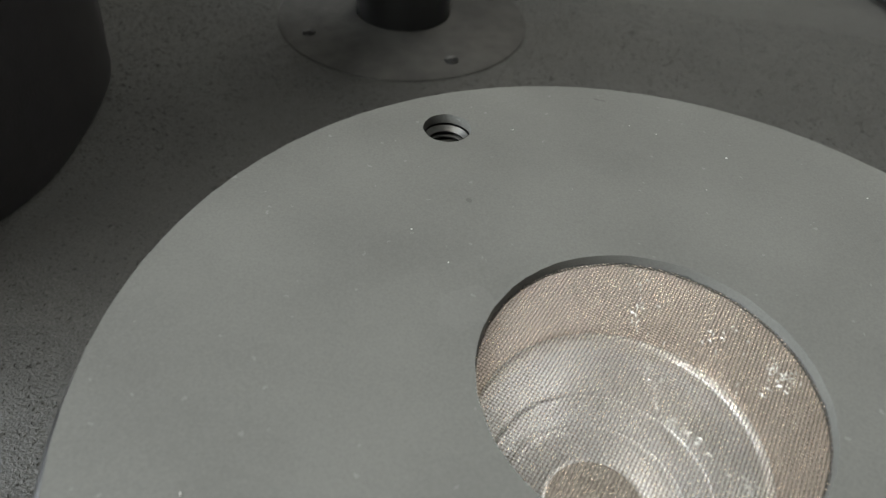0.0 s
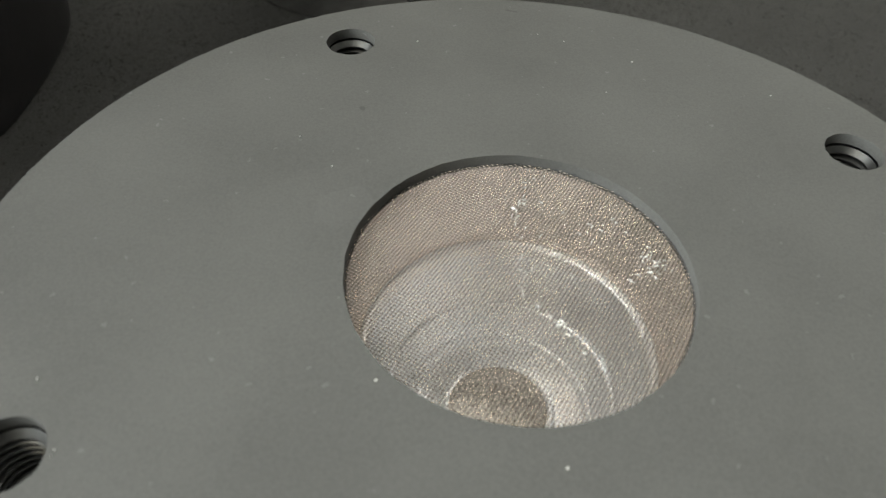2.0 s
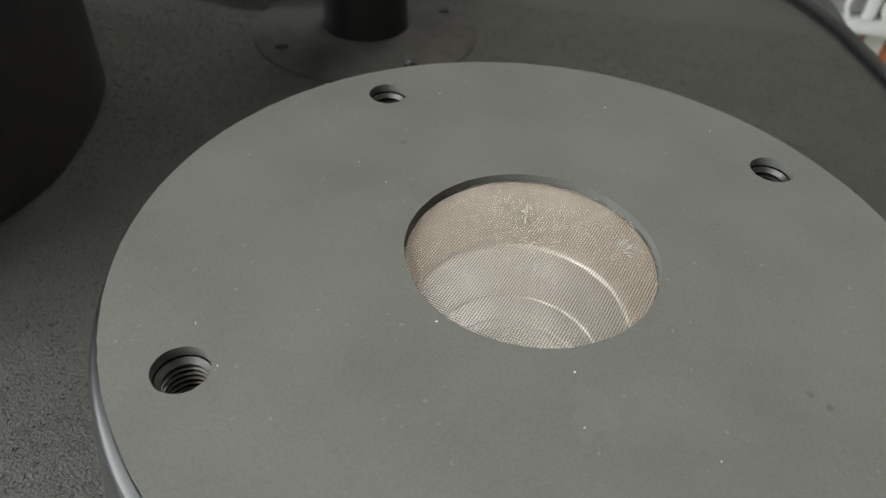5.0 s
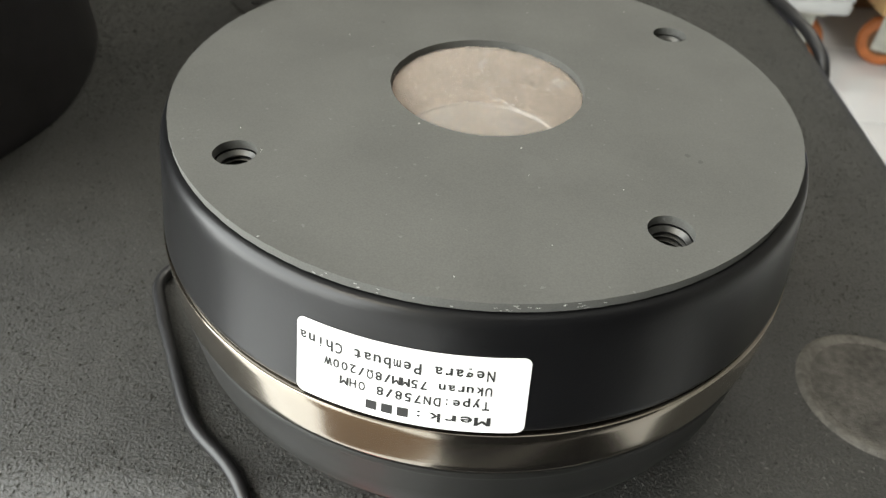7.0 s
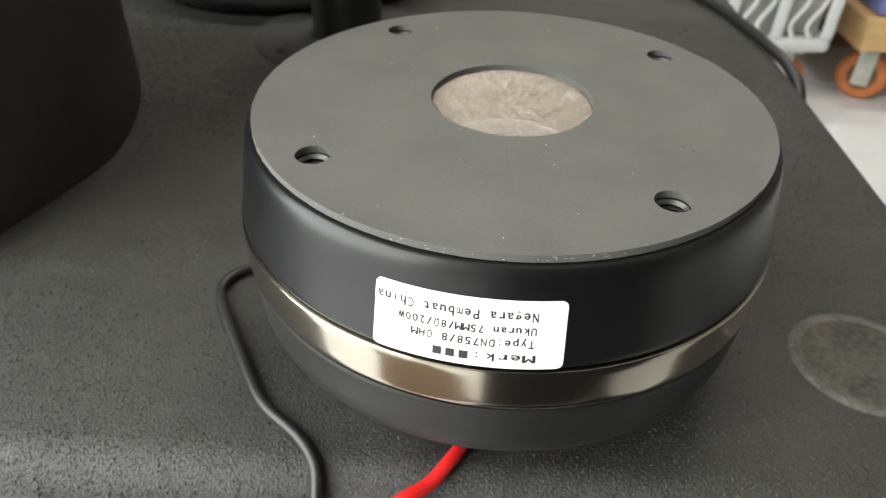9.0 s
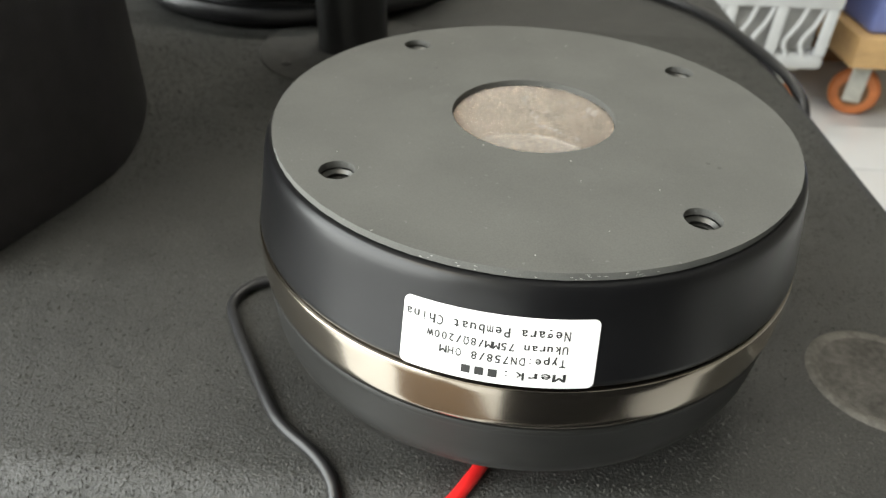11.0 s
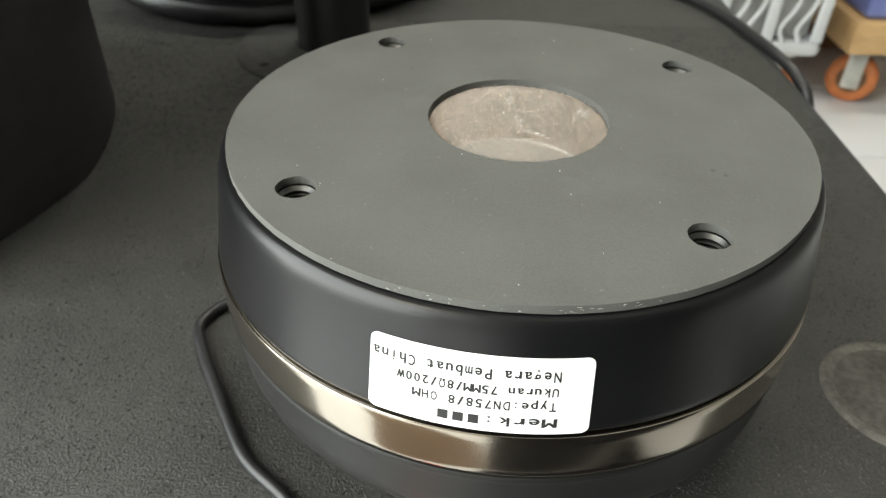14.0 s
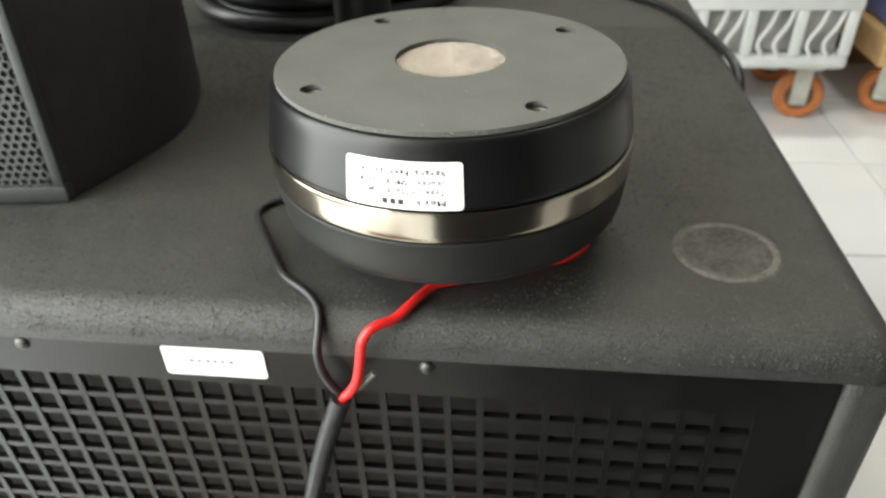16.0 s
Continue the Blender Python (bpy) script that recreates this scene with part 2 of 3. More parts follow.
def lathe(profile, n=96, bm=None, closed=False, axis=(0, 0)):
    """A surface of revolution about z from (radius, z) pairs."""
    bm = bm or bmesh.new()
    rings = []
    for r, z in profile:
        if r < 1e-6:
            rings.append([bm.verts.new((axis[0], axis[1], z))])
        else:
            rings.append([bm.verts.new((axis[0] + r * math.cos(2 * math.pi * i / n), axis[1] + r * math.sin(2 * math.pi * i / n), z)) for i in range(n)])
    pairs = list(zip(rings, rings[1:]))
    if closed:
        pairs.append((rings[-1], rings[0]))
    for a, b in pairs:
        for i in range(n):
            j = (i + 1) % n
            if len(a) == 1 and len(b) > 1:
                bm.faces.new((a[0], b[j], b[i]))
            elif len(b) == 1 and len(a) > 1:
                bm.faces.new((a[i], a[j], b[0]))
            elif len(a) > 1:
                bm.faces.new((a[i], a[j], b[j], b[i]))
    bmesh.ops.recalc_face_normals(bm, faces=bm.faces[:])
    return bm


def spline(pts, per=10):
    p = [Vector(q) for q in pts]
    p = [2 * p[0] - p[1]] + p + [2 * p[-1] - p[-2]]
    out = []
    for i in range(1, len(p) - 2):
        a, b, c, d = p[i - 1:i + 3]
        for k in range(per):
            t = k / per
            out.append(0.5 * (2 * b + (c - a) * t + (2 * a - 5 * b + 4 * c - d) * t * t + (3 * b - a - 3 * c + d) * t ** 3))
    out.append(p[-2])
    return out


def tube(pts, r, n=12, per=10, bm=None, smoothed=True):
    bm = bm or bmesh.new()
    path = spline(pts, per) if smoothed else [Vector(q) for q in pts]
    up, rings = None, []
    for i, q in enumerate(path):
        d = (path[min(i + 1, len(path) - 1)] - path[max(i - 1, 0)]).normalized()
        if up is None:
            up = d.orthogonal().normalized()
        up = (up - d * up.dot(d)).normalized()
        w = d.cross(up)
        rings.append([bm.verts.new(q + r * (math.cos(2 * math.pi * k / n) * up + math.sin(2 * math.pi * k / n) * w)) for k in range(n)])
    for a, b in zip(rings, rings[1:]):
        for k in range(n):
            bm.faces.new((a[k], a[(k + 1) % n], b[(k + 1) % n], b[k]))
    bm.faces.new(rings[0][::-1]), bm.faces.new(rings[-1])
    bmesh.ops.recalc_face_normals(bm, faces=bm.faces[:])
    return bm


def holed_disc(R, holes, z, thick, n=160, ragged=0.0):
    """A flat round sheet with round holes through it; holes: (x, y, radius)."""
    bm = bmesh.new()
    es = []
    for cx, cy, r, k, wob in [(0, 0, R, n, ragged)] + [(x, y, q, 40 if q < 0.01 else 96, ragged) for x, y, q in holes]:
        vs = []
        for i in range(k):
            a = 2 * math.pi * i / k
            q = r + wob * (noise.noise((cx * 900 + 40 * math.cos(a), cy * 900 + 40 * math.sin(a), r * 500)))
            vs.append(bm.verts.new((cx + q * math.cos(a), cy + q * math.sin(a), z)))
        es += [bm.edges.new((vs[i], vs[(i + 1) % k])) for i in range(k)]
    bmesh.ops.triangle_fill(bm, use_beauty=True, edges=es, normal=(0, 0, 1))
    if thick:
        r = bmesh.ops.extrude_face_region(bm, geom=bm.faces[:])
        bmesh.ops.translate(bm, verts=[v for v in r["geom"] if isinstance(v, bmesh.types.BMVert)], vec=(0, 0, -thick))
    bmesh.ops.recalc_face_normals(bm, faces=bm.faces[:])
    return bm


def perforated(cells, pitch, hole, thick, mat, place, name):
    """A sheet pierced by hexagonal holes, one cell at each (u, v); place(u, v, w) puts a point in space."""
    verts, faces = [], []
    ro, ri = pitch / math.sqrt(3), hole / 2
    for u, v in cells:
        b = len(verts)
        for r, w in ((ro, 0.0), (ri * 1.06, 0.0), (ri, -thick)):
            for k in range(6):
                a = math.pi / 6 + k * math.pi / 3
                verts.append(place(u + r * math.cos(a), v + r * math.sin(a), w))
        for k in range(6):
            j = (k + 1) % 6
            faces += [(b + k, b + j, b + 6 + j, b + 6 + k), (b + 6 + k, b + 6 + j, b + 12 + j, b + 12 + k)]
    me = bpy.data.meshes.new(name)
    me.from_pydata(verts, [], faces)
    me.materials.append(mat)
    return me


def hexgrid(u0, u1, v0, v1, pitch):
    dv, out, row, v = pitch * math.sqrt(3) / 2, [], 0, v0
    while v <= v1:
        u = u0 + (pitch / 2 if row % 2 else 0)
        while u <= u1:
            out.append((u, v))
            u += pitch
        row, v = row + 1, v + dv
    return out


# ---- room ----
floor = thing("floor", "white glazed floor tiles with grey grout", "floor", kind="structure")
part("bed", box(X0, X1, Y0, Y1, FLOOR - 0.1, FLOOR - 0.004), GROUT, floor, "grey grout bed", False)


def wall(name, *b):
    ob = new(name, mesh_of(box(*b), WALLP, False, name))
    return tagged(ob, "plain painted plaster wall", "wall", kind="structure")


wall("wall_north", X0 - 0.12, X1 + 0.12, Y1, Y1 + 0.12, FLOOR - 0.1, CEIL)
wall("wall_south", X0 - 0.12, X1 + 0.12, Y0 - 0.12, Y0, FLOOR - 0.1, CEIL)
wall("wall_east", X1, X1 + 0.12, Y0, Y1, FLOOR - 0.1, CEIL)
bm = box(X0 - 0.12, X0, Y0, WIN[0], FLOOR - 0.1, CEIL)
box(X0 - 0.12, X0, WIN[1], Y1, FLOOR - 0.1, CEIL, bm=bm)
box(X0 - 0.12, X0, WIN[0], WIN[1], FLOOR - 0.1, WIN[2], bm=bm)
box(X0 - 0.12, X0, WIN[0], WIN[1], WIN[3], CEIL, bm=bm)
tagged(new("wall_west", mesh_of(bm, WALLP, False)), "plain painted plaster wall with a window opening", "wall", kind="structure")
tagged(new("ceiling", mesh_of(box(X0 - 0.12, X1 + 0.12, Y0 - 0.12, Y1 + 0.12, CEIL, CEIL + 0.1), CEILP, False)), "plain white ceiling", "ceiling", kind="structure")
win = thing("window_1", "tall white framed window reaching down near the floor", "window", kind="structure")
for n, b in (("frame", (WIN[0], WIN[0] + 0.05, WIN[2], WIN[3])), ("frame", (WIN[1] - 0.05, WIN[1], WIN[2], WIN[3])),
             ("frame", (WIN[0] + 0.05, WIN[1] - 0.05, WIN[2], WIN[2] + 0.05)), ("frame", (WIN[0] + 0.05, WIN[1] - 0.05, WIN[3] - 0.05, WIN[3]))):
    part(n, box(X0 - 0.10, X0 - 0.03, b[0], b[1], b[2], b[3], 0.004), WHITEP, win)
# the second housing goes with the added rear fill light
for bx, by, turn in ((-1.0, -1.0, 90), (0.30, 1.20, 0)):
    batten = thing("ceiling_light", "white fluorescent batten assumed on the unseen ceiling", "ceiling light", (bx, by, CEIL), turn, group="ceiling battens")
    part("housing", box(-0.6, 0.6, -0.05, 0.05, -0.05, 0, 0.006), WHITEP, batten)
    part("tube", tube([(-0.57, 0, -0.066), (0, 0, -0.066), (0.57, 0, -0.066)], 0.013, smoothed=False), LAMP, batten, "glowing white tube")

# ---- carpeted speaker cabinet ----
CX0, CX1, CY0, CY1 = -0.47, 0.1525, -0.0622, 0.46
T = 0.0150
TS_SIDE = 0.018
cab = thing("speaker_cabinet", "large charcoal carpet-covered speaker cabinet with square-mesh grille", "speaker cabinet", (0, 0, 0))


def board(name, b, edges, r):
    """A carpeted board; edges: picks by middle point those to be rounded."""
    bm = box(*b)
    es = [e for e in bm.edges if edges((e.verts[0].co + e.verts[1].co) / 2, e.verts[0].co - e.verts[1].co)]
    bmesh.ops.bevel(bm, geom=es, offset=r, segments=8, affect="EDGES", profile=0.5)
    return part(name, bm, CARPET, cab, "fuzzy charcoal carpet")


board("top_board", (CX0, CX1, CY0, CY1, -T, 0), lambda m, d: m.z > -0.001 or (m.y < CY0 + 0.001 and abs(d.z) > 0.01), 0.0115)
board("side_board", (CX1 - TS_SIDE, CX1, CY0, CY1, FLOOR + 0.02, -T), lambda m, d: m.y < CY0 + 0.001 and abs(d.z) > 0.1, 0.006)
board("side_board", (CX0, CX0 + T, CY0, CY1, FLOOR + 0.02, -T), lambda m, d: m.y < CY0 + 0.001 and abs(d.z) > 0.1, 0.006)
board("back_board", (CX0 + T, CX1 - TS_SIDE, CY1 - T, CY1, FLOOR + 0.02, -T), lambda m, d: False, 0.003)
board("bottom_board", (CX0 + T, CX1 - TS_SIDE, CY0, CY1 - T, FLOOR + 0.02, FLOOR + 0.02 + T), lambda m, d: m.y < CY0 + 0.001 and m.z > FLOOR + 0.03, 0.008)
for x in (CX0 + 0.05, CX1 - 0.05):
    for y in (CY0 + 0.06, CY1 - 0.06):
        part("foot", lathe([(0, 0.0198), (0.017, 0.0198), (0.019, 0.002), (0.018, 0), (0, 0)], 32, axis=(0, 0)), PVC, cab, "black rubber foot").location = (x, y, FLOOR)
part("baffle", box(CX0 + T, CX1 - TS_SIDE, -0.030, -0.018, FLOOR + 0.04, -T), VOID, cab, "black baffle behind the grille", False)

# grille: pressed sheet with square openings, 12 mm apart
GX0, GX1, GZ0, GZ1, GY = CX0 + T, CX1 - TS_SIDE - 0.0005, FLOOR + 0.0385, -T, -0.0600
HX1, HZ1, PX, PZ, BAR = 0.1108, -0.0345, 0.0120, 0.0114, 0.0027
nx, nz = 44, 34
HX0, HZ0 = HX1 - nx * PX, HZ1 - nz * PZ
bm = box(GX0, GX1, GY, GY + 0.003, HZ1, GZ1)
box(GX0, GX1, GY, GY + 0.003, GZ0, HZ0, bm=bm)
box(HX1, GX1, GY, GY + 0.003, HZ0, HZ1, bm=bm)
box(GX0, HX0, GY, GY + 0.003, HZ0, HZ1, bm=bm)
grille = part("grille", bm, GRILLE, cab, "dusty black steel grille with square openings", False)
for i in range(1, nx):
    x = HX0 + i * PX
    box(x - BAR / 2, x + BAR / 2, GY + 0.0003, GY + 0.0030, HZ0, HZ1, bm=(b2 := bmesh.new()))
    part("upright_bar", b2, GRILLE, grille, smooth=False)
for i in range(1, nz):
    z = HZ0 + i * PZ
    box(HX0, HX1, GY + 0.0006, GY + 0.0034, z - BAR / 2, z + BAR / 2, bm=(b2 := bmesh.new()))
    part("cross_bar", b2, GRILLE, grille, smooth=False)
screw_bm = lathe([(0, 0.0017), (0.0012, 0.0016), (0.0022, 0.0011), (0.0028, 0.0003), (0.0029, 0)], 24)
for x, z in ((-0.0037, -0.0205), (-0.1567, -0.0198), (-0.31, -0.0198)):
    s = part("screw", screw_bm.copy(), STEEL, cab, "small domed steel screw")
    s.matrix_basis = pose(x, GY, z, 90, 0, 0)
screw_bm.free()
bm = bmesh.new()
box(-0.1016, -0.0630, GY - 0.0007, GY - 0.0002, -0.0303, -0.0165, 0.0, bm=bm)
es = [e for e in bm.edges if abs(e.verts[0].co.y - e.verts[1].co.y) > 1e-4]
bmesh.ops.bevel(bm, geom=es, offset=0.0014, segments=4, affect="EDGES", profile=0.5)
sticker = part("sticker", bm, PAPER, cab, "small white paper sticker with faint print", False)
for i, w in enumerate((0.0016, 0.0014, 0.0018, 0.0014, 0.0012, 0.0016)):
    b2 = box(-0.0915 + i * 0.0030, -0.0915 + i * 0.0030 + w, GY - 0.0009, GY - 0.0007, -0.0236, -0.0222)
    part("print_mark", b2, FAINT, sticker, smooth=False)
# round mark of a rubber foot pressed into the carpet
imp = part("foot_imprint", lathe([(0.0158, 0.0004), (0.0172, 0.0007), (0.0184, 0.0009), (0.0191, 0.0007), (0.0198, -0.0001)], 72, axis=(0.1043, -0.0103)), IMPRINT, cab, "round pale dusty mark of a rubber foot")
part("pressed_middle", lathe([(0, 0.0006), (0.012, 0.0006), (0.0163, 0.0005)], 72, axis=(0.1043, -0.0103)), PRESSED, imp)

# short fibres standing off the carpet, on the flat top and round its front edge
rng = np.random.default_rng(5)
N, RE = 140000, 0.0115
fx, s = rng.uniform(-0.26, CX1 - 0.010, N), rng.uniform(-0.0175, 0.26 - CY0 - RE, N)
th = np.clip(-s / RE, 0, np.pi / 2)
fy = np.where(s > 0, CY0 + RE + s, CY0 + RE - RE * np.sin(th))
fz = np.where(s > 0, 0.0, -RE + RE * np.cos(th))
keep = (np.hypot(fx, fy) > 0.047) & (np.hypot(fx - 0.1043, fy + 0.0103) > 0.0195) & (np.hypot(fx + 0.0795, fy - 0.2145) > 0.05)
fx, fy, fz, th = fx[keep], fy[keep], fz[keep], th[keep]
n = len(fx)
an, ln, wd, ht = rng.uniform(0, 2 * np.pi, n), rng.uniform(0.0004, 0.0015, n), rng.uniform(0.00005, 0.00013, n), rng.uniform(0.00006, 0.00034, n)
base = np.stack([fx, fy, fz], 1)
ex = np.stack([np.ones(n), np.zeros(n), np.zeros(n)], 1)
ey = np.stack([np.zeros(n), np.cos(th), np.sin(th)], 1)
up = np.stack([np.zeros(n), -np.sin(th), np.cos(th)], 1)
along = np.cos(an)[:, None] * ex + np.sin(an)[:, None] * ey
side = (-np.sin(an)[:, None] * ex + np.cos(an)[:, None] * ey) * wd[:, None]
v = np.empty((n, 4, 3))
v[:, 0] = base + side - 0.0001 * up
v[:, 1] = base - side - 0.0001 * up
v[:, 2] = base + along * (ln * 0.5)[:, None] - side + up * ht[:, None]
v[:, 3] = base + along * ln[:, None] + up * (ht * rng.uniform(0, 1, n))[:, None]
me = bpy.data.meshes.new("carpet_nap")
idx = np.arange(n)[:, None] * 4
me.from_pydata(v.reshape(-1, 3).tolist(), [], (idx + [0, 1, 2]).tolist() + (idx + [0, 2, 3]).tolist())
me.materials.append(FIBRE)
part("carpet_nap", me, FIBRE, cab, "short loose grey carpet pile", kind="stuff")

# ---- compression driver ----
drv = thing("compression_driver", "black horn compression driver lying face up on carpet", "speaker driver", (0, 0, 0))
bolts = [(R_BOLT * math.cos(radians(a + BOLT_TURN)), R_BOLT * math.sin(radians(a + BOLT_TURN))) for a in (45, 135, 225, 315)]
part("gasket", holed_disc(R_PLATE, [(*EYE, 0.0192)] + [(x, y, 0.0037) for x, y in bolts], TOP, 0.0016, 220, 0.00012), FOAM, drv, "flat grey foam gasket with lint specks")
zt = TOP - 0.0016
part("front_plate", holed_disc(0.0603, [(*EYE, 0.0190)] + [(x, y, 0.0036) for x, y in bolts], zt - 0.0002, 0), BLACK, drv)
part("body", lathe([(0.0603, zt - 0.0002), (0.0608, zt - 0.0003), (0.0613, zt - 0.0006), (0.0617, zt - 0.0012), (0.0620, zt - 0.0021), (0.0623, zt - 0.0033),
                    (0.0627, zt - 0.006), (0.06485, 0.0498), (0.0650, 0.0490), (0.0651, 0.0482), (0.0648, 0.0474), (0.0642, 0.0470), (0.0640, 0.0460)], 192), BLACK, drv, "satin black painted body")
RING_TOP, RING_LOW = 0.0468, 0.0363
part("ring", lathe([(0.0638, RING_TOP), (0.0651, RING_TOP), (0.0654, RING_TOP - 0.0001), (R_RING - 0.0001, RING_TOP - 0.0003), (R_RING - 0.00003, RING_TOP - 0.0006)]
                   + [(R_RING + 0.00001 * math.sin(math.pi * k / 6), RING_TOP - 0.002 - (RING_TOP - RING_LOW - 0.004) * k / 6) for k in range(7)]
                   + [(R_RING - 0.00003, RING_LOW + 0.0009), (R_RING - 0.0001, RING_LOW + 0.0006), (0.0653, RING_LOW + 0.0001), (0.0640, RING_LOW)], 192), CHROME, drv, "polished nickel ring")
part("rear_cover", lathe([(0.0636, 0.0368), (0.0640, 0.0358), (0.0651, 0.0356), (0.0653, 0.0350), (0.0650, 0.0338), (0.06485, 0.0333), (0.0645, 0.0272), (0.0641, 0.0232), (0.0632, 0.0203),
                          (0.0612, 0.0178), (0.0580, 0.0158), (0.0530, 0.0142), (0.0470, 0.0125), (0.0400, 0.0105), (0.0365, 0.0070), (0.0352, 0.0), (0, 0.0)], 192), COVER, drv, "rounded matt black rear cover")
part("throat_rim", lathe([(0.0203, TOP - 0.0013), (0.0196, TOP - 0.0009), (0.0193, TOP - 0.0012), (0.01915, TOP - 0.0015), (0.0190, TOP - 0.0017)], 128), RIM, drv, "black rim of the throat").location = (*EYE, 0)
part("throat", lathe([(0.0191, TOP - 0.0017), (0.0187, 0.0560), (0.0186, 0.0552)], 128), WALLM, drv, "brushed throat wall").location = (*EYE, 0)


def bead(r, z, q, n=7):
    return [(r + q * math.cos(a), z + q * math.sin(a)) for a in np.linspace(-0.2, math.pi + 0.2, n)]


part("throat_edge", lathe([(0.0187, 0.0552)] + bead(0.0180, 0.0546, 0.0006, 11) + [(0.0173, 0.0535)], 128), EDGE, drv, "bright rounded edge in the throat").location = (*EYE, 0)
part("phase_plug", lathe([(0.0175, 0.0538), (0.0172, 0.0530), (0.0166, 0.0500), (0.0158, 0.0465)] + bead(0.0151, 0.0446, 0.0003)
                         + [(0.0146, 0.0440), (0.0138, 0.0415)] + bead(0.0126, 0.0404, 0.0004) + [(0.0118, 0.0398), (0.0100, 0.0394), (0.0082, 0.0396)] + bead(0.0073, 0.0404, 0.0004), 128), ALU, drv, "polished stepped metal bottom of the throat").location = (*EYE, 0)
part("plug_tip", lathe([(0.0070, 0.0402), (0.0066, 0.0400), (0.0030, 0.0394), (0.0008, 0.0394), (0.0004, 0.0399), (0, 0.0400)], 64), TIP, drv, "dull brownish tip of the plug").location = (*EYE, 0)
KINK = ((-0.0008, 0.0178), (-0.0010, 0.0125), (-0.0015, 0.0100), (-0.0004, 0.0055), (0.0006, 0.0000), (0.0012, -0.0030), (0.0035, -0.0048), (0.0075, -0.0080), (0.0098, -0.0098))
FOLD = [tuple(p)[:2] for p in spline([(x, y, 0) for x, y in KINK], 5)] + [(0.0141, 0.0037), (0.0152, 0.0046), (0.0133, 0.0050)]


def dented(x, y):
    """How near a place on the screen is to its kinked fold."""
    return max(math.exp(-((x - a) ** 2 + (y - b) ** 2) / 0.00055 ** 2) for a, b in FOLD)


def crumple(x, y):
    """Height of the screen: nearly flat, with small dents and kinked wires along a fold."""
    return 0.00003 * noise.noise((x * 330, y * 330, 1.7)) + dented(x, y) * (0.00020 * noise.noise((x * 800, y * 800, 4.2)) + random.uniform(-0.00007, 0.00009))


def woven(radius, pitch, wire, turn, z, sides=5):
    """A round screen of plain-woven round wire: each strand goes over and under those that cross it."""
    verts, faces = [], []
    count = int(radius / pitch)
    for way in (0, 1):
        c, q = math.cos(radians(turn + 90 * way)), math.sin(radians(turn + 90 * way))
        for i in range(-count, count + 1):
            off = i * pitch
            reach = int(2 * math.sqrt(max(radius ** 2 - off ** 2, 0)) / pitch)
            first = len(verts)
            for k in range(-reach, reach + 1):
                along = k * pitch / 2
                lift = wire * 0.52 * math.cos(math.pi * (k / 2 + i + way))
                x, y = c * along - q * off, q * along + c * off
                h = z + lift + crumple(x, y)
                for m in range(sides):
                    a = 2 * math.pi * m / sides + math.pi / 2
                    o, up = wire / 2 * math.cos(a), wire / 2 * math.sin(a)
                    verts.append((x - q * o, y + c * o, h + up))
            for k in range(2 * reach):
                b = first + k * sides
                faces += [(b + m, b + (m + 1) % sides, b + sides + (m + 1) % sides, b + sides + m) for m in range(sides)]
    me = bpy.data.meshes.new("throat_screen")
    me.from_pydata(verts, [], faces)
    me.materials.append(MESH)
    me.shade_smooth()
    return me


part("throat_screen", woven(0.0194, 0.00041, 0.000105, 70, TOP - 0.0015), MESH, drv, "fine woven steel wire screen", kind="stuff").location = (*EYE, 0)
bm = bmesh.new()                  # bits of brighter metal laid for glints on and beside the screen's crease
spots = [(x + random.gauss(0, 0.00032), y + random.gauss(0, 0.00032)) for x, y in FOLD[:-3] * 3 if random.random() < 0.5]
spots += [(random.gauss(0.0146, 0.0009), random.gauss(0.0050, 0.0011)) for _ in range(38)]
spots += [(random.uniform(0.001, 0.0125), random.uniform(0.0, 0.0125)) for _ in range(26)]
for x, y in spots:
    if math.hypot(x, y) < 0.0183:
        a, ln = radians(random.choice((70, 160)) + random.gauss(0, 14)), random.uniform(0.00012, 0.00034)
        d = Vector((math.cos(a), math.sin(a), 0)) * ln
        p = Vector((x, y, TOP - 0.00138))
        tube([p - d, p + Vector((0, 0, random.uniform(0.00003, 0.00012))), p + d], random.uniform(0.00004, 0.00008), 6, 3, bm=bm)
part("kinked_wire", bm, EDGE, drv, "bright bits of wire laid for glints about a fold of the screen", kind="stuff").location = (*EYE, 0)
thread = [(0.0036, zt - 0.0003)]
for i in range(9):
    thread += [(0.0029, zt - 0.0010 - i * 0.001), (0.0029, zt - 0.0012 - i * 0.001), (0.0035, zt - 0.0015 - i * 0.001), (0.0035, zt - 0.0017 - i * 0.001)]
thread += [(0.0029, zt - 0.0112), (0.0028, zt - 0.013), (0, zt - 0.0135)]
tm = mesh_of(lathe(thread, 32), STEEL)
for x, y in bolts:
    part("threaded_hole", tm, STEEL, drv, "threaded steel bolt hole").location = (x, y, 0)

# lint on the gasket
LINT = material("lint", (0.45, 0.45, 0.42), 0.8, 0, 300, 0.1)
bm = bmesh.new()
spots = [(-0.0019, -0.0556), (0.012, -0.0470), (-0.031, -0.051)]
spots += [(q * math.cos(a), q * math.sin(a)) for q, a in ((random.uniform(0.022, 0.058), random.uniform(0, 2 * math.pi)) for _ in range(12))]
for x, y in spots:
    a, ln, wd = random.uniform(0, math.pi), random.uniform(0.00012, 0.00042), random.uniform(0.00004, 0.00009)
    tube([(x - ln / 2 * math.cos(a), y - ln / 2 * math.sin(a), TOP + wd * 0.7), (x, y, TOP + wd * 1.6), (x + ln / 2 * math.cos(a + 0.5), y + ln / 2 * math.sin(a + 0.5), TOP + wd * 0.7)], wd, 5, 2, bm=bm)
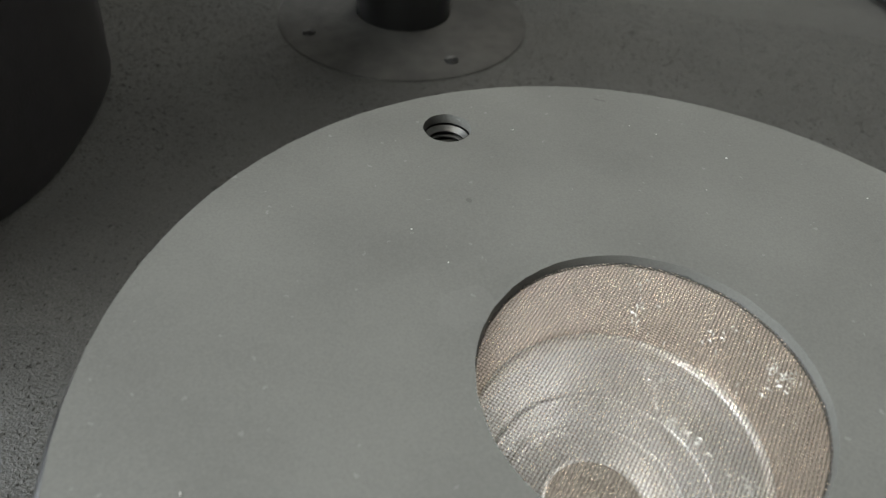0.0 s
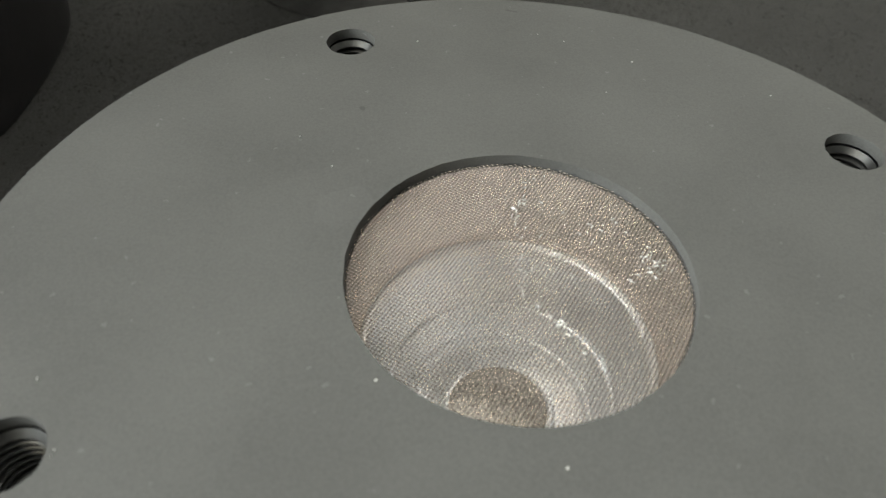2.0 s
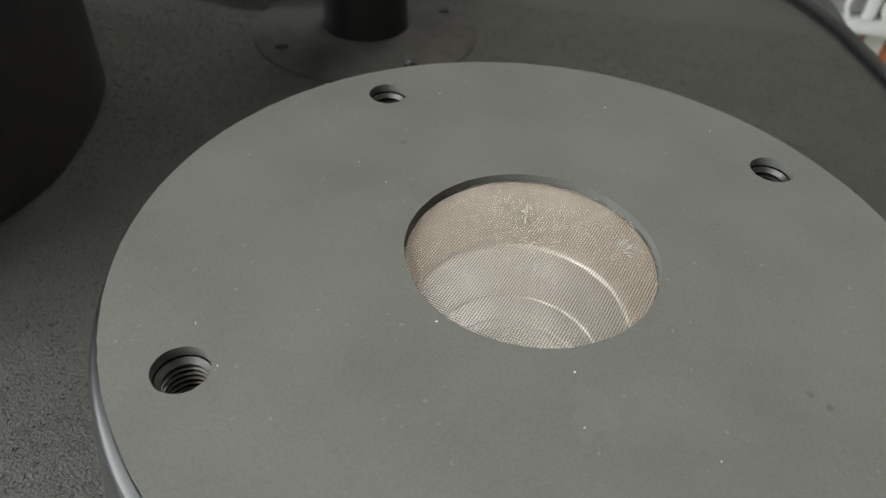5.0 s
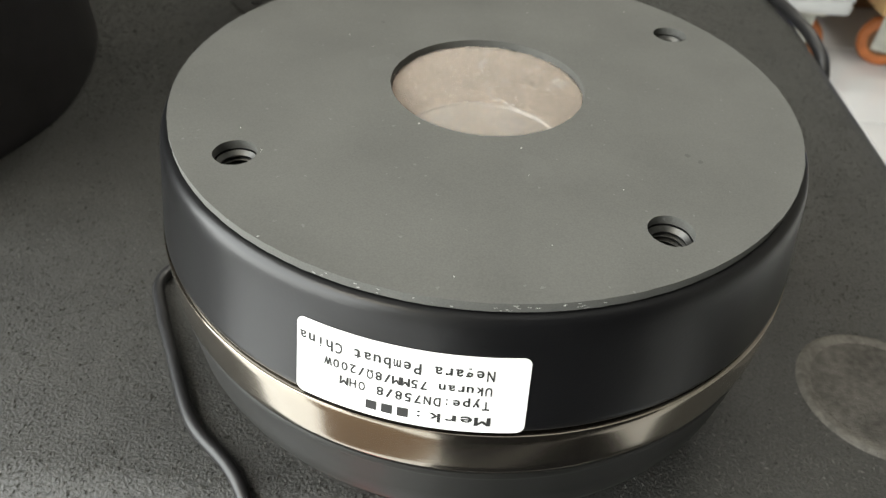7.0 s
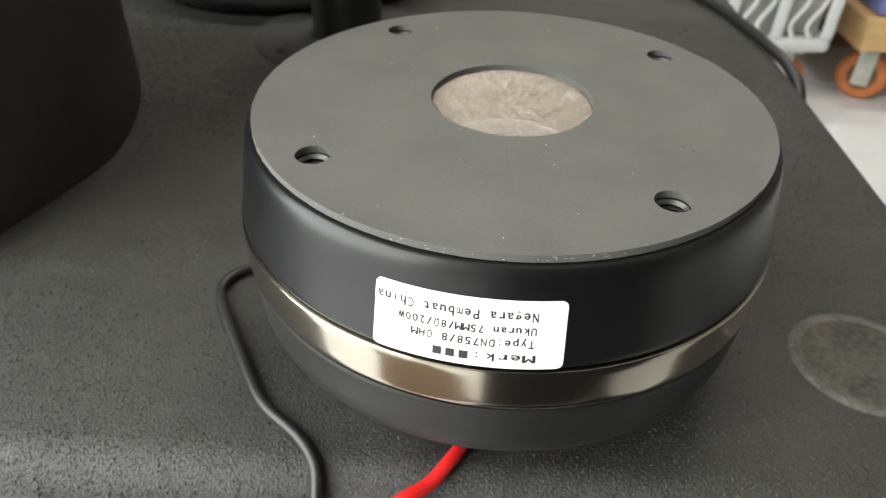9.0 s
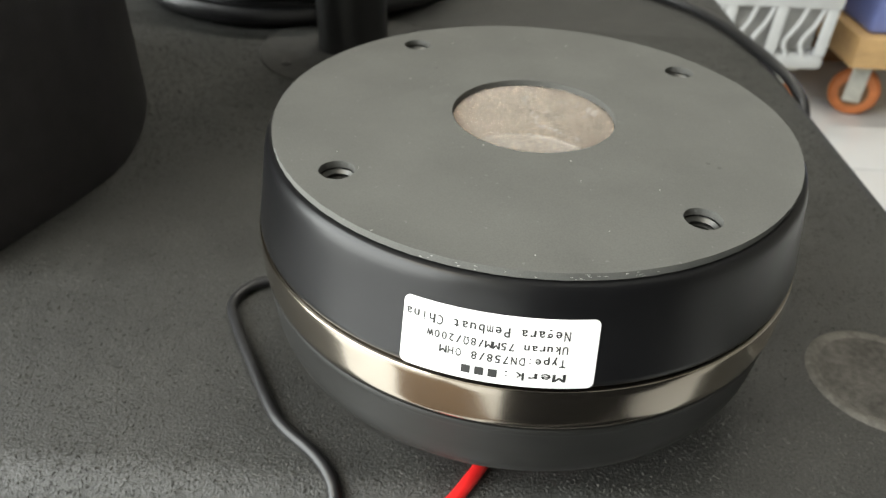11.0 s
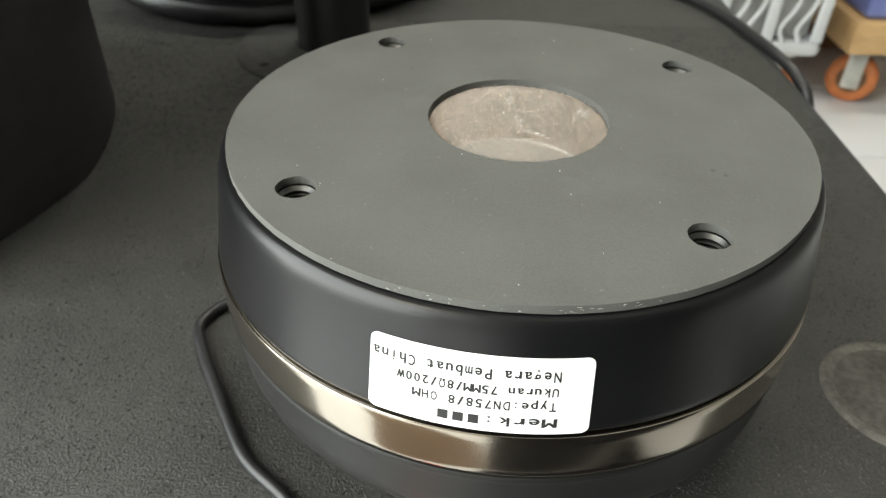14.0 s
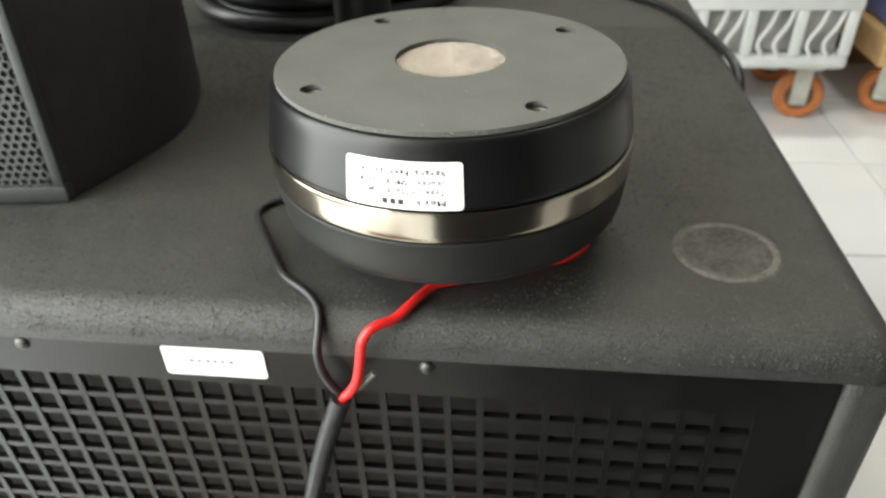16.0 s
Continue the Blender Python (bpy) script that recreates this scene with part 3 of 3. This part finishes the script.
for _ in range(26):               # torn fluff along the cut edge
    a, up = radians(random.gauss(272, 14)), random.uniform(-0.0014, -0.0003)
    p = Vector((R_PLATE * math.cos(a), R_PLATE * math.sin(a), TOP + up))
    ln, wd = random.uniform(0.0001, 0.0004), random.uniform(0.00002, 0.00006)
    d = Vector((-math.sin(a), math.cos(a), random.uniform(-0.5, 0.5))) * ln
    tube([p - d, p + Vector((0, -0.00008, 0.00005)), p + d], wd, 5, 2, bm=bm)
part("lint", bm, LINT, drv, "specks of pale lint", kind="stuff")

# paper label wrapped round the body, upside down
LA0, LA1, LZ0, LZ1 = 247.4, 279.3, 0.0477, 0.0622


def body_r(z):
    return 0.0648 + (z - 0.0500) / (zt - 0.006 - 0.0500) * (0.0627 - 0.0648)


def on_body(u, v, lift):
    """Label coordinates in metres from its upright lower left corner, which hangs upside down on the body."""
    a = radians(LA1) - u / 0.0644
    z = LZ1 - v
    r = body_r(z) + lift
    return (r * math.cos(a), r * math.sin(a), z)


LW, LH = radians(LA1 - LA0) * 0.0644, LZ1 - LZ0
bm = bmesh.new()
nu, nv, rc = 40, 14, 0.0013
grid = {}
cols = [rc * (1 - math.cos(k * math.pi / 16)) for k in range(8)] + [rc + (LW - 2 * rc) * k / 30 for k in range(31)] + [LW - rc * (1 - math.cos(k * math.pi / 16)) for k in range(7, -1, -1)]
nu = len(cols) - 1
for i, u in enumerate(cols):
    du = max(rc - u, u - (LW - rc), 0)
    inset = rc - math.sqrt(max(rc * rc - du * du, 0))
    for j in range(nv + 1):
        grid[i, j] = bm.verts.new(on_body(u, inset + (LH - 2 * inset) * j / nv, 0.00016))
for i in range(nu):
    for j in range(nv):
        bm.faces.new((grid[i, j], grid[i + 1, j], grid[i + 1, j + 1], grid[i, j + 1]))
r = bmesh.ops.extrude_face_region(bm, geom=bm.faces[:])
bmesh.ops.scale(bm, vec=(0.9985, 0.9985, 1), verts=[q for q in r["geom"] if isinstance(q, bmesh.types.BMVert)])
bmesh.ops.recalc_face_normals(bm, faces=bm.faces[:])
label = part("label", bm, PAPER, drv, "white paper label, upside down, black print")


def glyph(ch):
    cu = bpy.data.curves.new("t", "FONT")
    cu.body, cu.size, cu.resolution_u, cu.offset = ch, 1.0, 3, 0.0 if ch in "MW" else 0.018
    tmp = bpy.data.objects.new("t", cu)
    scene.collection.objects.link(tmp)
    bpy.context.view_layer.update()
    me = bpy.data.meshes.new_from_object(tmp.evaluated_get(bpy.context.evaluated_depsgraph_get()))
    bpy.data.objects.remove(tmp)
    return [tuple(q.co) for q in me.vertices], [tuple(p.vertices) for p in me.polygons]


def line(text, u0, u1, v0, v1):
    """One printed line of evenly spaced letters, as wide as from u0 to u1."""
    b, cell = bmesh.new(), (u1 - u0) / len(text)
    for k, ch in enumerate(text):
        if ch == " ":
            continue
        vs, fs = glyph(ch)
        lo, hi = min(q[0] for q in vs), max(q[0] for q in vs)
        w = cell * (0.2 if ch in ":i.l" else 0.98 if ch in "MW" else 0.78)
        c = u0 + cell * (k + 0.5)
        for k2, shift in enumerate((-0.05, 0.0, 0.05) if ch in "MW" else (0.0,)):
            made = [b.verts.new(on_body((c + ((q[0] - lo) / (hi - lo) - 0.5) * w * 0.94 + shift * cell) * LW, (v0 + q[1] / 0.70 * (v1 - v0)) * LH, 0.00024 + 0.00001 * k2)) for q in vs]
            for f in fs:
                b.faces.new([made[m] for m in f])
    part("print_line", b, INK, label, smooth=False)


line("Merk:", 0.145, 0.475, 0.785, 0.905)
for i in range(3):                # maker's mark as plain bars
    bm = bmesh.new()
    vs = [[bm.verts.new(on_body((0.487 + 0.068 * i + 0.046 * a) * LW, (0.785 + 0.12 * c) * LH, 0.00024)) for a in (0, 0.5, 1)] for c in (0, 1)]
    for a in range(2):
        bm.faces.new((vs[0][a], vs[0][a + 1], vs[1][a + 1], vs[1][a]))
    part("mark_bar", bm, INK, label, smooth=False)
line("Type:DN758/8 OHM", 0.15, 0.79, 0.570, 0.685)
line("Ukuran 75MM/8\u03a9/200W", 0.145, 0.865, 0.380, 0.490)
line("Negara Pembuat China", 0.14, 0.99, 0.165, 0.300)

# ---- cable of the driver ----
cable = thing("speaker_cable", "black sheathed cable split into one red and one black core", "cable", (0, 0, 0))
J = (-0.0341, -0.0672, -0.0295)
part("sheath", tube([(-0.0338, -0.0684, -0.0298), (-0.0365, -0.0690, -0.0370), (-0.0407, -0.0690, -0.049), (-0.0470, -0.0690, -0.070), (-0.0530, -0.0690, -0.096), (-0.060, -0.0700, -0.15),
                     (-0.066, -0.072, -0.28), (-0.060, -0.080, -0.40), (-0.040, -0.11, FLOOR + 0.010), (0.03, -0.20, FLOOR + 0.0045), (0.12, -0.33, FLOOR + 0.0045)], 0.0037, 16), PVC, cable, "thick black sheath")
part("black_core", tube([(-0.040, 0.018, 0.0035), (-0.062, 0.0165, 0.0030), (-0.0770, 0.0130, 0.0019), (-0.0824, 0.0035, 0.0017), (-0.0775, -0.0080, 0.0017), (-0.0702, -0.0205, 0.0017), (-0.0618, -0.0345, 0.0017), (-0.0565, -0.0412, 0.0017),
                         (-0.0470, -0.0490, 0.0017), (-0.0417, -0.0555, 0.0006), (-0.0402, -0.0612, -0.0030), (-0.0404, -0.0662, -0.0100), (-0.0391, -0.0670, -0.0196), J], 0.00155, 12), PVC, cable, "thin black insulated core")
part("red_core", tube([(0.041, 0.010, 0.0140), (0.0465, 0.000, 0.0075), (0.0510, -0.0080, 0.0035), (0.0505, -0.0152, 0.0022), (0.0425, -0.0227, 0.0022), (0.0305, -0.0262, 0.0022), (0.0190, -0.0326, 0.0022), (0.0080, -0.0372, 0.0022), (-0.0025, -0.0425, 0.0024), (-0.0090, -0.0525, 0.0021), (-0.0140, -0.0590, 0.0006),
                       (-0.0205, -0.0643, 0.0006), (-0.0238, -0.0664, -0.0032), (-0.0250, -0.0672, -0.0090), (-0.0258, -0.0676, -0.0140), (-0.0272, -0.0680, -0.0205), (-0.0298, -0.0681, -0.0258), (-0.0328, -0.0682, -0.0296), (-0.0350, -0.0686, -0.0335)], 0.00175, 14), RED, cable, "bright red insulated core")
part("cut_core", tube([(-0.0330, -0.0670, -0.0295), (-0.0280, -0.0668, -0.0262), (-0.0240, -0.0664, -0.0215), (-0.0212, -0.0660, -0.0186)], 0.0011, 8), GREY_PVC, cable, "short cut grey core")

# ---- small moulded speaker on the cabinet ----
spk = thing("moulded_speaker", "small black moulded loudspeaker with perforated metal grille", "loudspeaker", (-0.2704, -0.0012, 0), 6.2)
half = [(0.1, 0.0), (0.1125, 0.0235), (0.1283, 0.063), (0.1288, 0.095), (0.1230, 0.1257), (0.1145, 0.1427), (0.0905, 0.1815), (0.055, 0.205), (0.0, 0.212)]
right = spline([(u, v, 0) for u, v in half], 5)
outline = [(p.x, p.y) for p in right] + [(-p.x, p.y) for p in reversed(right[:-1])]
SH = 0.25
bm = bmesh.new()
levels = [(0.994, 0.0), (1.0, 0.003), (1.0, SH - 0.02), (0.96, SH - 0.005), (0.9, SH)]
LEAN_BACK = 0.06
rows = [[bm.verts.new((u * k, 0.10 + (v - 0.10) * k + LEAN_BACK * z * (1 - v / 0.212), z)) for u, v in outline] for k, z in levels]
for a, b in zip(rows, rows[1:]):
    for i in range(len(outline)):
        j = (i + 1) % len(outline)
        bm.faces.new((a[i], a[j], b[j], b[i]))
bm.faces.new(rows[0][::-1]), bm.faces.new(rows[-1])
bmesh.ops.recalc_face_normals(bm, faces=bm.faces[:])
part("body", bm, PLASTIC, spk, "black moulded shell")
LEAN = Matrix(((1, 0, 0, 0), (0, 1, LEAN_BACK, 0), (0, 0, 1, 0), (0, 0, 0, 1)))
bm = bmesh.new()
for b in ((-0.1015, 0.1015, 0.0006, 0.0085), (-0.1015, 0.1015, SH - 0.03, SH - 0.022), (-0.1015, -0.0965, 0.0085, SH - 0.03), (0.0965, 0.1015, 0.0085, SH - 0.03)):
    box(b[0], b[1], -0.0028, 0.004, b[2], b[3], 0.0012, 2, bm=bm)
bmesh.ops.transform(bm, matrix=LEAN, verts=bm.verts[:])
part("grille_frame", bm, TRIM, spk, "grey grille frame")
cells = hexgrid(-0.0950, 0.0955, 0.0105, SH - 0.031, 0.0039)
part("front_grille", perforated(cells, 0.0039, 0.0028, 0.0008, TRIM, lambda u, v, w: (u, -0.0020 - w + LEAN_BACK * v, v), "front_grille"), TRIM, spk, "grey perforated metal grille", kind="stuff")
bm = box(-0.0965, 0.0965, -0.0008, -0.0002, 0.0115, SH - 0.03)
bmesh.ops.transform(bm, matrix=LEAN, verts=bm.verts[:])
part("grille_cloth", bm, VOID, spk, smooth=False)

# ---- pole in a flange ----
pole = thing("speaker_pole", "black steel speaker pole in a round screwed flange", "pole", (-0.0795, 0.2145, 0))
part("flange", lathe([(0.0184, 0.0), (0.0500, 0.0), (0.0498, 0.0006), (0.0480, 0.0014), (0.0230, 0.0018), (0.0200, 0.0034), (0.0190, 0.0034)], 96), FLANGE, pole, "dusty round steel flange")
part("tube", lathe([(0, 0.001), (0.0184, 0.001), (0.0184, 0.74), (0.0175, 0.742), (0, 0.742)], 64), TUBE, pole, "black steel tube")
sm = lathe([(0, 0.0022), (0.0008, 0.0022), (0.0010, 0.0018), (0.0024, 0.0022), (0.0027, 0.0012)], 24)
sme = mesh_of(sm, TUBE)
for a in (-50, 40, 130, 222):
    part("screw", sme, TUBE, pole, "dark countersunk screw").location = (0.0405 * math.cos(radians(a)), 0.0405 * math.sin(radians(a)), 0)

# ---- coil of thick cable and a loose cable ----
coil = thing("cable_coil", "coiled thick black cable lying on the cabinet", "cable", (-0.135, 0.347, 0))
for k, (rad, z, ox, oy) in enumerate(((0.104, 0.0068, 0, 0), (0.100, 0.0190, 0.004, 0.003), (0.106, 0.0310, -0.003, 0.004), (0.088, 0.0070, 0.002, 0.0), (0.101, 0.0435, 0.004, 0.006), (0.090, 0.0195, 0.0, 0.004), (0.091, 0.0320, 0.003, 0.0), (0.097, 0.0560, -0.002, 0.004))):
    pts = [(ox + (rad + 0.003 * math.sin(3 * a + k)) * math.cos(a), oy + (rad + 0.003 * math.sin(2 * a + 2 * k)) * math.sin(a), z + 0.0012 * math.sin(5 * a + k)) for a in np.linspace(0.3 * k, 0.3 * k + 2 * math.pi, 37)]
    part("turn", tube(pts, 0.0058, 12, 3), PVC, coil, "turn of thick black cable")
loose = thing("loose_cable", "thin black cable trailing over the cabinet edge", "cable", (0, 0, 0))
part("cable", tube([(-0.02, 0.44, 0.0045), (0.06, 0.385, 0.0045), (0.0995, 0.3330, 0.0034), (0.1225, 0.3030, 0.0034), (0.1350, 0.2730, 0.0034), (0.1415, 0.2450, 0.0031), (0.1468, 0.2180, 0.0022), (0.1520, 0.1980, -0.0015), (0.1552, 0.183, -0.013), (0.1566, 0.165, -0.06),
                    (0.1580, 0.10, -0.15), (0.1590, 0.09, -0.3), (0.17, 0.10, -0.44), (0.21, 0.12, FLOOR + 0.005), (0.3, 0.2, FLOOR + 0.0045)], 0.0028, 12), PVC, loose)


# ---- things on the floor beyond ----
def caster(parent, x, y, r=0.048, turn=20):
    c = thing("caster", "", "")
    c.parent = parent
    c.matrix_basis = pose(x, y, 0, 0, 0, turn)
    wheel = lathe([(0.018, -0.013), (r - 0.006, -0.013), (r - 0.001, -0.009), (r, 0), (r - 0.001, 0.009), (r - 0.006, 0.013), (0.018, 0.013)], 40, closed=True)
    w = part("wheel", wheel, ORANGE, c, "orange rubber wheel")
    w.matrix_basis = pose(0, 0, r, 90, 0, 0)
    part("hub", lathe([(0.004, -0.0142), (0.026, -0.0142), (0.028, -0.0125), (0.028, 0.0125), (0.026, 0.0142), (0.004, 0.0142)], 32, closed=True), BROWN, w, "dark hub")
    bm = box(-0.016, 0.016, -0.022, -0.018, r - 0.016, 2 * r + 0.014, 0.001)
    box(-0.016, 0.016, 0.018, 0.022, r - 0.016, 2 * r + 0.014, 0.001, bm=bm)
    box(-0.03, 0.03, -0.03, 0.03, 2 * r + 0.014, 2 * r + 0.02, 0.001, bm=bm)
    tube([(0, -0.024, r), (0, 0.024, r)], 0.006, 12, smoothed=False, bm=bm)
    part("fork", bm, ZINC, c, "pale zinc fork")
    return c


crate = thing("plastic_crate", "white plastic basket crate on orange casters", "crate", (0.44, 1.30, FLOOR))
cw, cd, cz0, cz1, cgap = 0.19, 0.17, 0.128, 0.46, 0.240
for x in (-cw + 0.06, cw - 0.065):
    for y in (-cd + 0.08, cd - 0.06):
        caster(crate, x + 0.02, y, turn=-12)
part("base", box(-cw, cw, -cd, cd, cz0, cz0 + 0.026, 0.010, 3), WHITEP, crate)
part("rim", box(-cw - 0.008, cw + 0.008, -cd - 0.008, cd + 0.008, cz1 - 0.03, cz1, 0.006), WHITEP, crate)
for b in ((-cw, cw, -cd, -cd + 0.008), (-cw, cw, cd - 0.008, cd), (-cw, -cw + 0.008, -cd + 0.008, cd - 0.008), (cw - 0.008, cw, -cd + 0.008, cd - 0.008)):
    part("side_wall", box(*b, cgap, cz1 - 0.03, 0.002), WHITEP, crate)
# grey block added for the crate's contents, so that the openings look darker
part("liner", box(-cw + 0.02, cw - 0.02, -cd + 0.02, cd - 0.02, cz0 + 0.027, cz1 - 0.06, 0.01), CRATE_FILL, crate, "plain grey block added inside to darken the openings")
for k in range(5):
    x = -cw + 0.012 + k * (2 * cw - 0.024) / 4
    for y in (-cd + 0.006, cd - 0.006):
        part("post", box(x - 0.010, x + 0.010, y - 0.005, y + 0.005, cz0 + 0.026, cgap, 0.003), WHITEP, crate)
        if k < 4:
            for q in (0.030, 0.060):
                part("curved_rib", tube([(x + q, y, cz0 + 0.026), (x + q - 0.010, y, cz0 + 0.050), (x + q + 0.006, y, cgap - 0.030), (x + q + 0.014, y, cgap)], 0.004, 8, 4), WHITEP, crate)
for k in range(1, 4):
    y = -cd + 0.012 + k * (2 * cd - 0.024) / 4
    for x in (-cw + 0.006, cw - 0.006):
        part("post", box(x - 0.005, x + 0.005, y - 0.010, y + 0.010, cz0 + 0.026, cgap, 0.003), WHITEP, crate)

dolly = thing("wooden_dolly", "pale plywood dolly on orange casters", "dolly", (1.005, 1.405, FLOOR))
for x in (-0.24, 0.24):
    for y in (-0.165, 0.165):
        caster(dolly, x, y, 0.048, -28)
part("deck", box(-0.30, 0.30, -0.23, 0.23, 0.118, 0.178, 0.004), WOOD, dolly)
# brown box added to fill the shaded dark gap between the casters
gap_box = thing("dark_gap_box", "low dark brown box added for the shaded gap between the casters", "box", (0.74, 1.62, FLOOR))
part("carcass", box(-0.20, 0.22, -0.10, 0.10, 0.0, 0.14, 0.004), BROWN, gap_box)
part("lid", box(-0.205, 0.225, -0.105, 0.105, 0.14, 0.158, 0.004), BROWN, gap_box)
bluebox = thing("blue_box", "plain blue plastic storage box on the dolly", "box", (1.005, 1.405, FLOOR + 0.178))
part("body", box(-0.28, 0.28, -0.21, 0.21, 0, 0.34, 0.012, 3), BLUE, bluebox)
part("lid", box(-0.29, 0.29, -0.22, 0.22, 0.34, 0.37, 0.008, 3), BLUE, bluebox)

# unseen box added where a person would stand, blocking light from the front right
blocker = thing("light_blocker", "unseen tall black box added to block light, shaped as a loudspeaker", "loudspeaker", (0.175, -0.60, FLOOR))
part("body", box(-0.205, 0.445, -0.24, 0.24, 0.015, 1.50, 0.012, 3), BLOCKER_BLACK, blocker, "black carpeted box")
for x in (-0.16, 0.40):
    for y in (-0.19, 0.19):
        part("foot", lathe([(0, 0.0148), (0.017, 0.0148), (0.019, 0.002), (0.018, 0), (0, 0)], 24), PVC, blocker, "black rubber foot").location = (x, y, 0)
for z in (0.30, 0.62, 0.94, 1.26):
    part("driver_cone", lathe([(0.125, 0.0), (0.125, 0.006), (0.112, 0.008), (0.104, 0.004), (0.05, -0.001), (0.04, 0.006), (0, 0.012)], 48), PVC, blocker, "round black cone").matrix_basis = pose(0.12, -0.241, z, 90, 0, 0)
# unseen mat, added so that the grille and ring reflect a dark floor
mat = thing("unseen_dark_mat", "unseen dark mat added to darken reflections in the grille and ring", "mat", (0.17, -0.215, FLOOR))
part("weave", box(-0.21, 0.22, -0.14, 0.135, 0.0034, 0.011, 0.003, 2), MATTING, mat)
# brown sheet added in place of the floor's half-shade that the ring mirrors
sheet = thing("floor_shade_sheet", "unseen flat brown sheet added for half-shaded floor mirrored in the ring", "cardboard", (-0.30, -0.475, FLOOR), 43.5)
part("board", box(-0.25, 0.25, -0.165, 0.165, 0.0002, 0.003, 0.001, 1), SHADE_BROWN, sheet)

# ---- floor tiles, 30 cm ----
TS, GAP = 0.30, 0.004
tile_mesh = mesh_of(box(-TS / 2 + GAP / 2, TS / 2 - GAP / 2, -TS / 2 + GAP / 2, TS / 2 - GAP / 2, -0.008, 0, 0.0015, 1), TILE)
TX, TY = 0.651, 0.998               # a joint crossing
x = TX - TS * math.ceil((TX - X0) / TS) + TS / 2
while x < X1 + TS / 2:
    y = TY - TS * math.ceil((TY - Y0) / TS) + TS / 2
    while y < Y1 + TS / 2:
        part("tile", tile_mesh, TILE, floor).location = (x, y, FLOOR)
        y += TS
    x += TS
